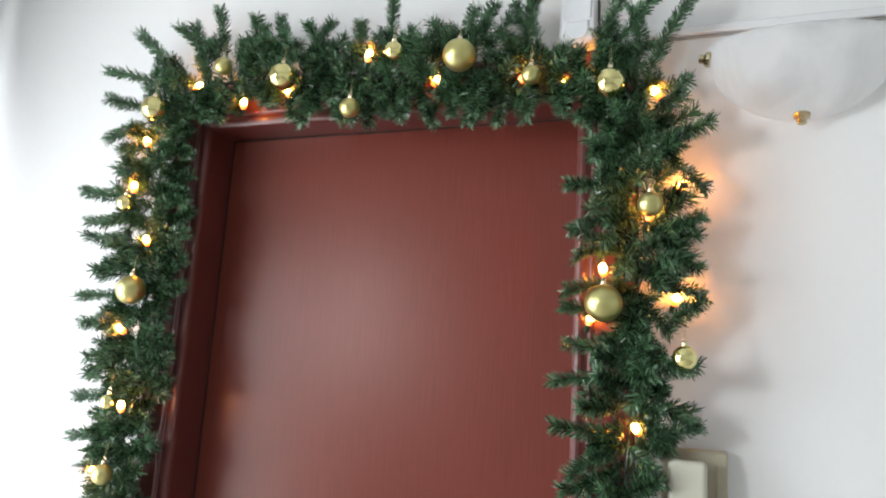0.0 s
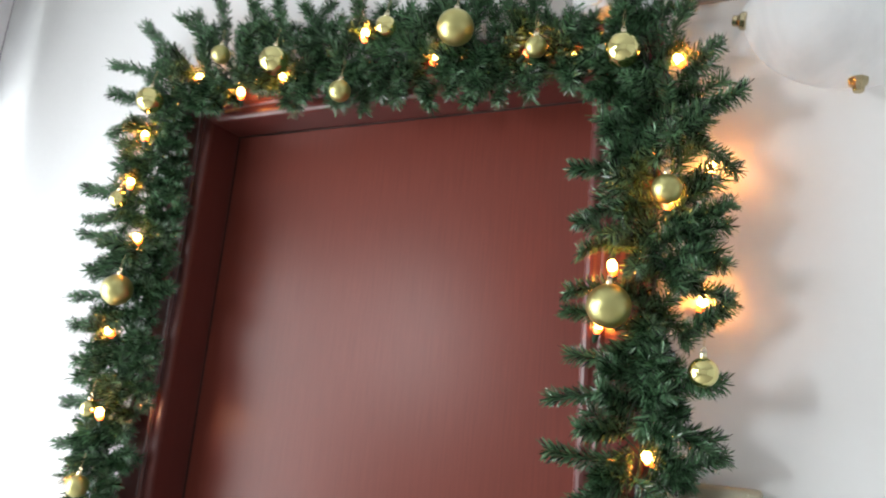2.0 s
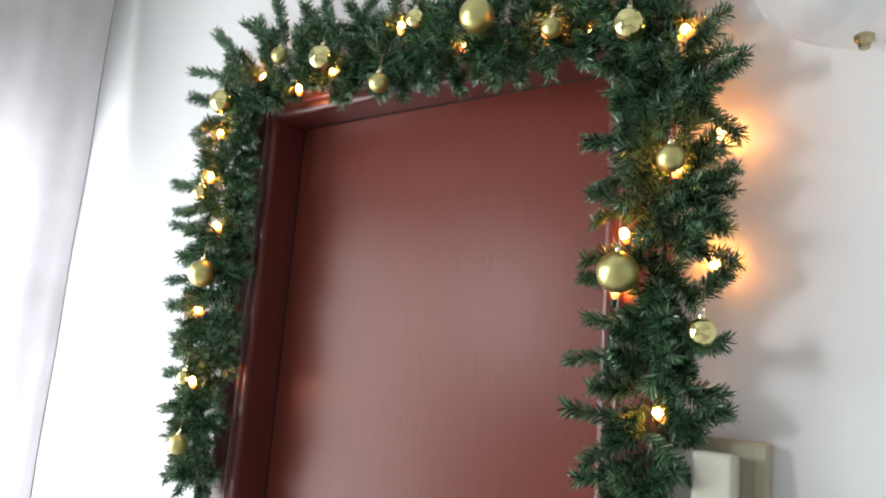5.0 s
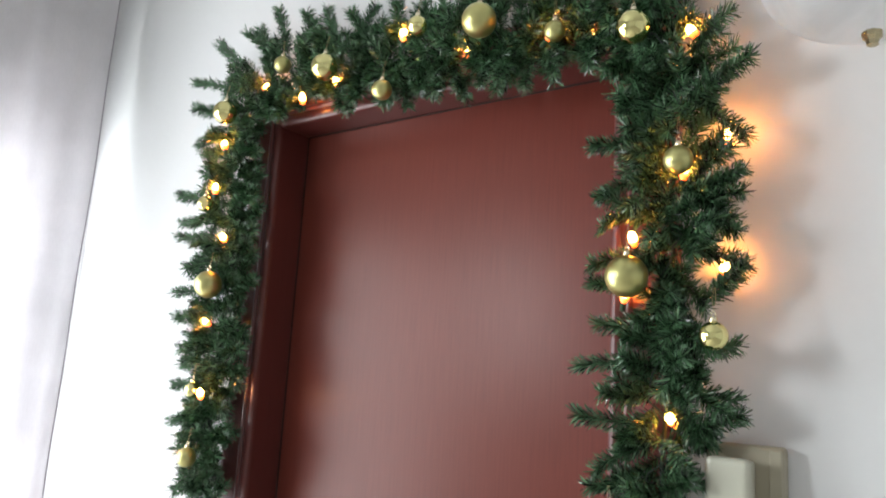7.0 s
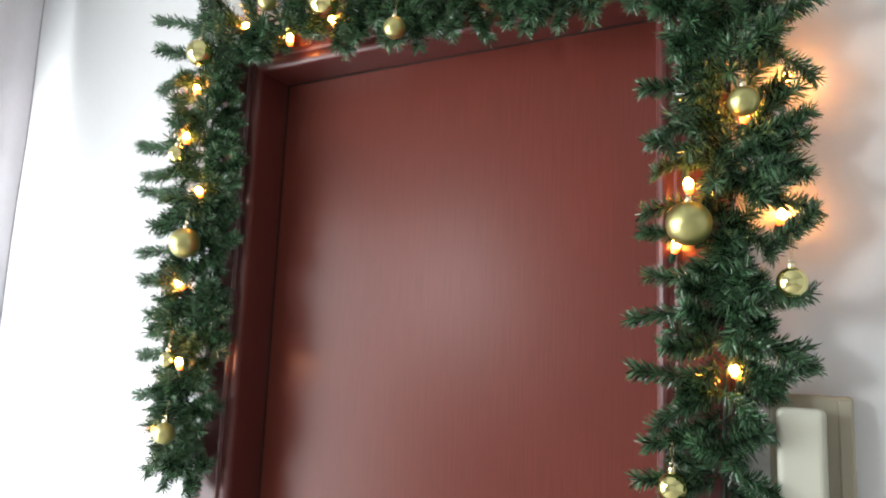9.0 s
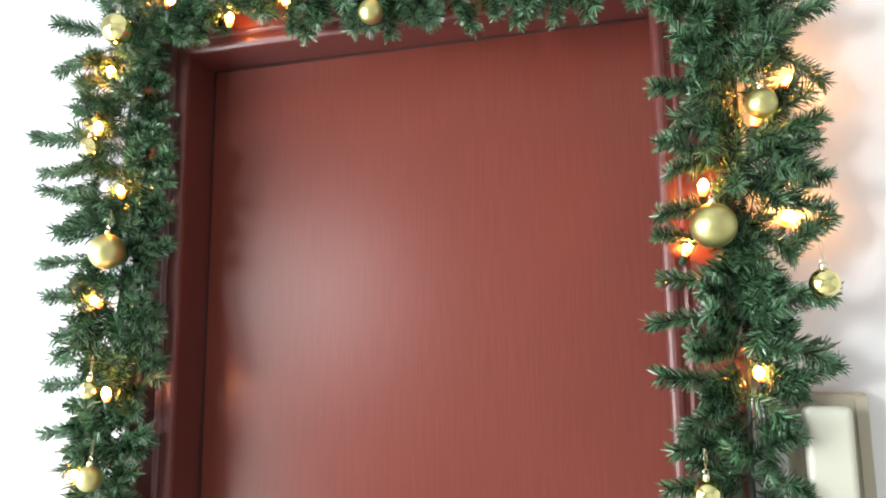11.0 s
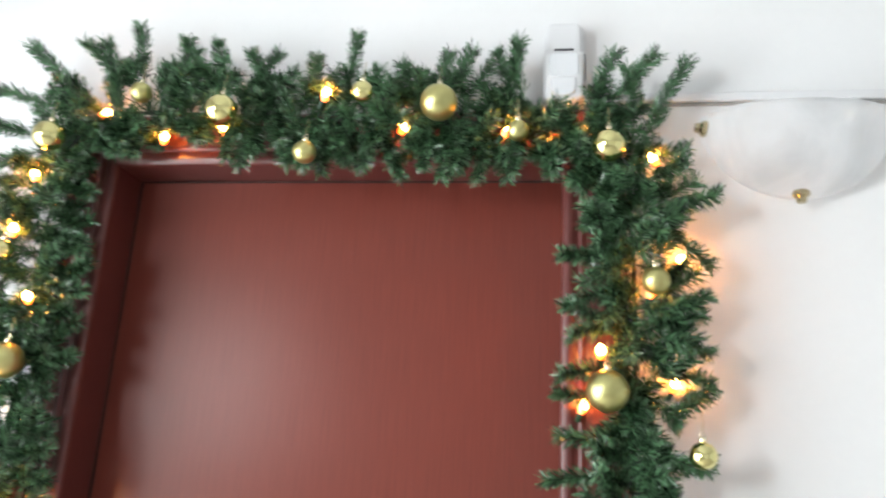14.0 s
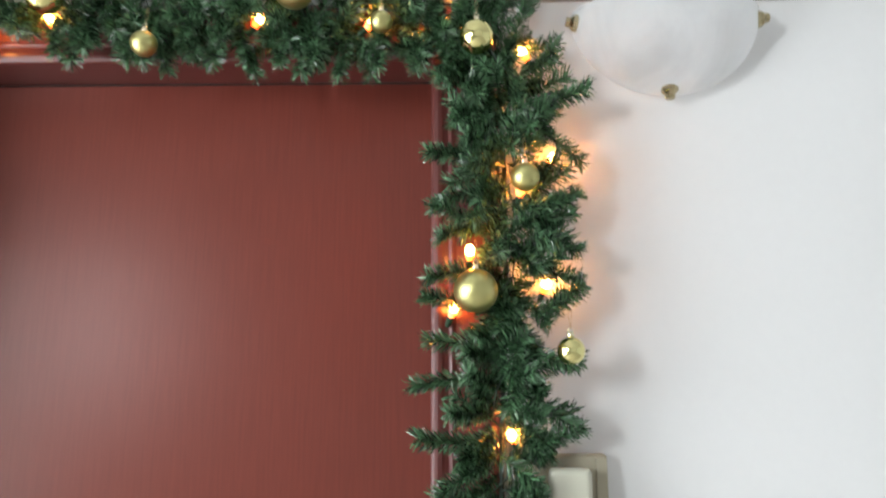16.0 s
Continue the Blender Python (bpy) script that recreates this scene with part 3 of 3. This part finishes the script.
trunk = thing("cable_trunking", (0.9, WALL, 2.168), "slim white plastic cable trunking along the wall", "trunking")
world_part("cover", box(-0.2, RIGHT, WALL - 0.011, WALL, 2.161, 2.178, 0.003), WHITE, trunk)
# this grey tube stands in for the dark shadow line under the cover
world_part("cable", tube([(-0.2 + 0.05 * k, WALL - 0.003, 2.1575 + 0.0006 * math.sin(k * 1.7)) for k in range(69)], 0.0028, 8), SHADOW_GREY, trunk, "thin grey tube added as the shadow line under the cover", True)

# ---- wall lamp ----
LX, LZ, LR, LD, LH = 0.1415, 2.114, 0.150, 0.086, 0.136
sconce = thing("wall_lamp", (LX, WALL, LZ), "half-moon frosted alabaster glass wall lamp, switched off", "wall lamp")
bm = bmesh.new()
rings = []
for j in range(25):
    v = j / 24 * math.pi / 2
    ring = []
    for i in range(49):
        a = math.pi * i / 48
        r = math.cos(v)
        ring.append(bm.verts.new((LX + LR * r * math.cos(a), 1.330 - LD * (r ** 1.7) * math.sin(a) ** 0.9, LZ - LH * math.sin(v))))
    rings.append(ring)
for a, b in zip(rings, rings[1:]):
    for i in range(48):
        if (a[i].co - a[i + 1].co).length > 1e-5 or (b[i].co - b[i + 1].co).length > 1e-5:
            bm.faces.new((a[i], a[i + 1], b[i + 1], b[i]))
bmesh.ops.remove_doubles(bm, verts=bm.verts, dist=1e-5)
shade = world_part("shade", bm, FROSTED, sconce, "frosted swirled glass bowl", True)
sol = shade.modifiers.new("glass", "SOLIDIFY")
sol.thickness, sol.offset = 0.004, 0
world_part("wall_plate", box(LX - 0.07, LX + 0.07, 1.338, WALL, 2.02, 2.09, 0.004), WHITE, sconce)
for cx, cy, cz, ang in ((-0.0100, 1.306, 2.092, 80), (0.1405, 1.316, 1.977, 180), (0.289, 1.302, 2.094, -80)):
    bm = lathe([(0, -0.008), (0.0120, -0.008), (0.0138, -0.006), (0.0132, 0.0), (0.0082, 0.005), (0.0078, 0.011), (0.0066, 0.012), (0, 0.012)], 8)
    bmesh.ops.transform(bm, matrix=Matrix.Translation((cx, cy, cz)) @ Matrix.Rotation(radians(-ang), 4, "Y") @ Matrix.Rotation(radians(22), 4, "Z"), verts=bm.verts)
    world_part("clip", bm, BRASS, sconce, "aged brass glass clip")

# ---- intercom ----
phone = thing("intercom", (-0.03, WALL, 1.30), "cream plastic intercom receiver on a beige wall base", "intercom")
world_part("base", box(-0.085, 0.018, 1.322, WALL, 1.20, 1.422, 0.006, 3), BEIGE, phone, "beige plastic wall base")
world_part("side_rail", box(0.0, 0.0165, 1.318, 1.324, 1.204, 1.418, 0.002), BEIGE, phone)
world_part("receiver", box(-0.072, -0.013, 1.272, 1.296, 1.195, 1.406, 0.009, 4), CREAM, phone, "cream plastic receiver", False)
world_part("earpiece", box(-0.068, -0.017, 1.294, 1.322, 1.345, 1.402, 0.006, 3), CREAM, phone)
world_part("mouthpiece", box(-0.068, -0.017, 1.294, 1.322, 1.20, 1.25, 0.006, 3), CREAM, phone)
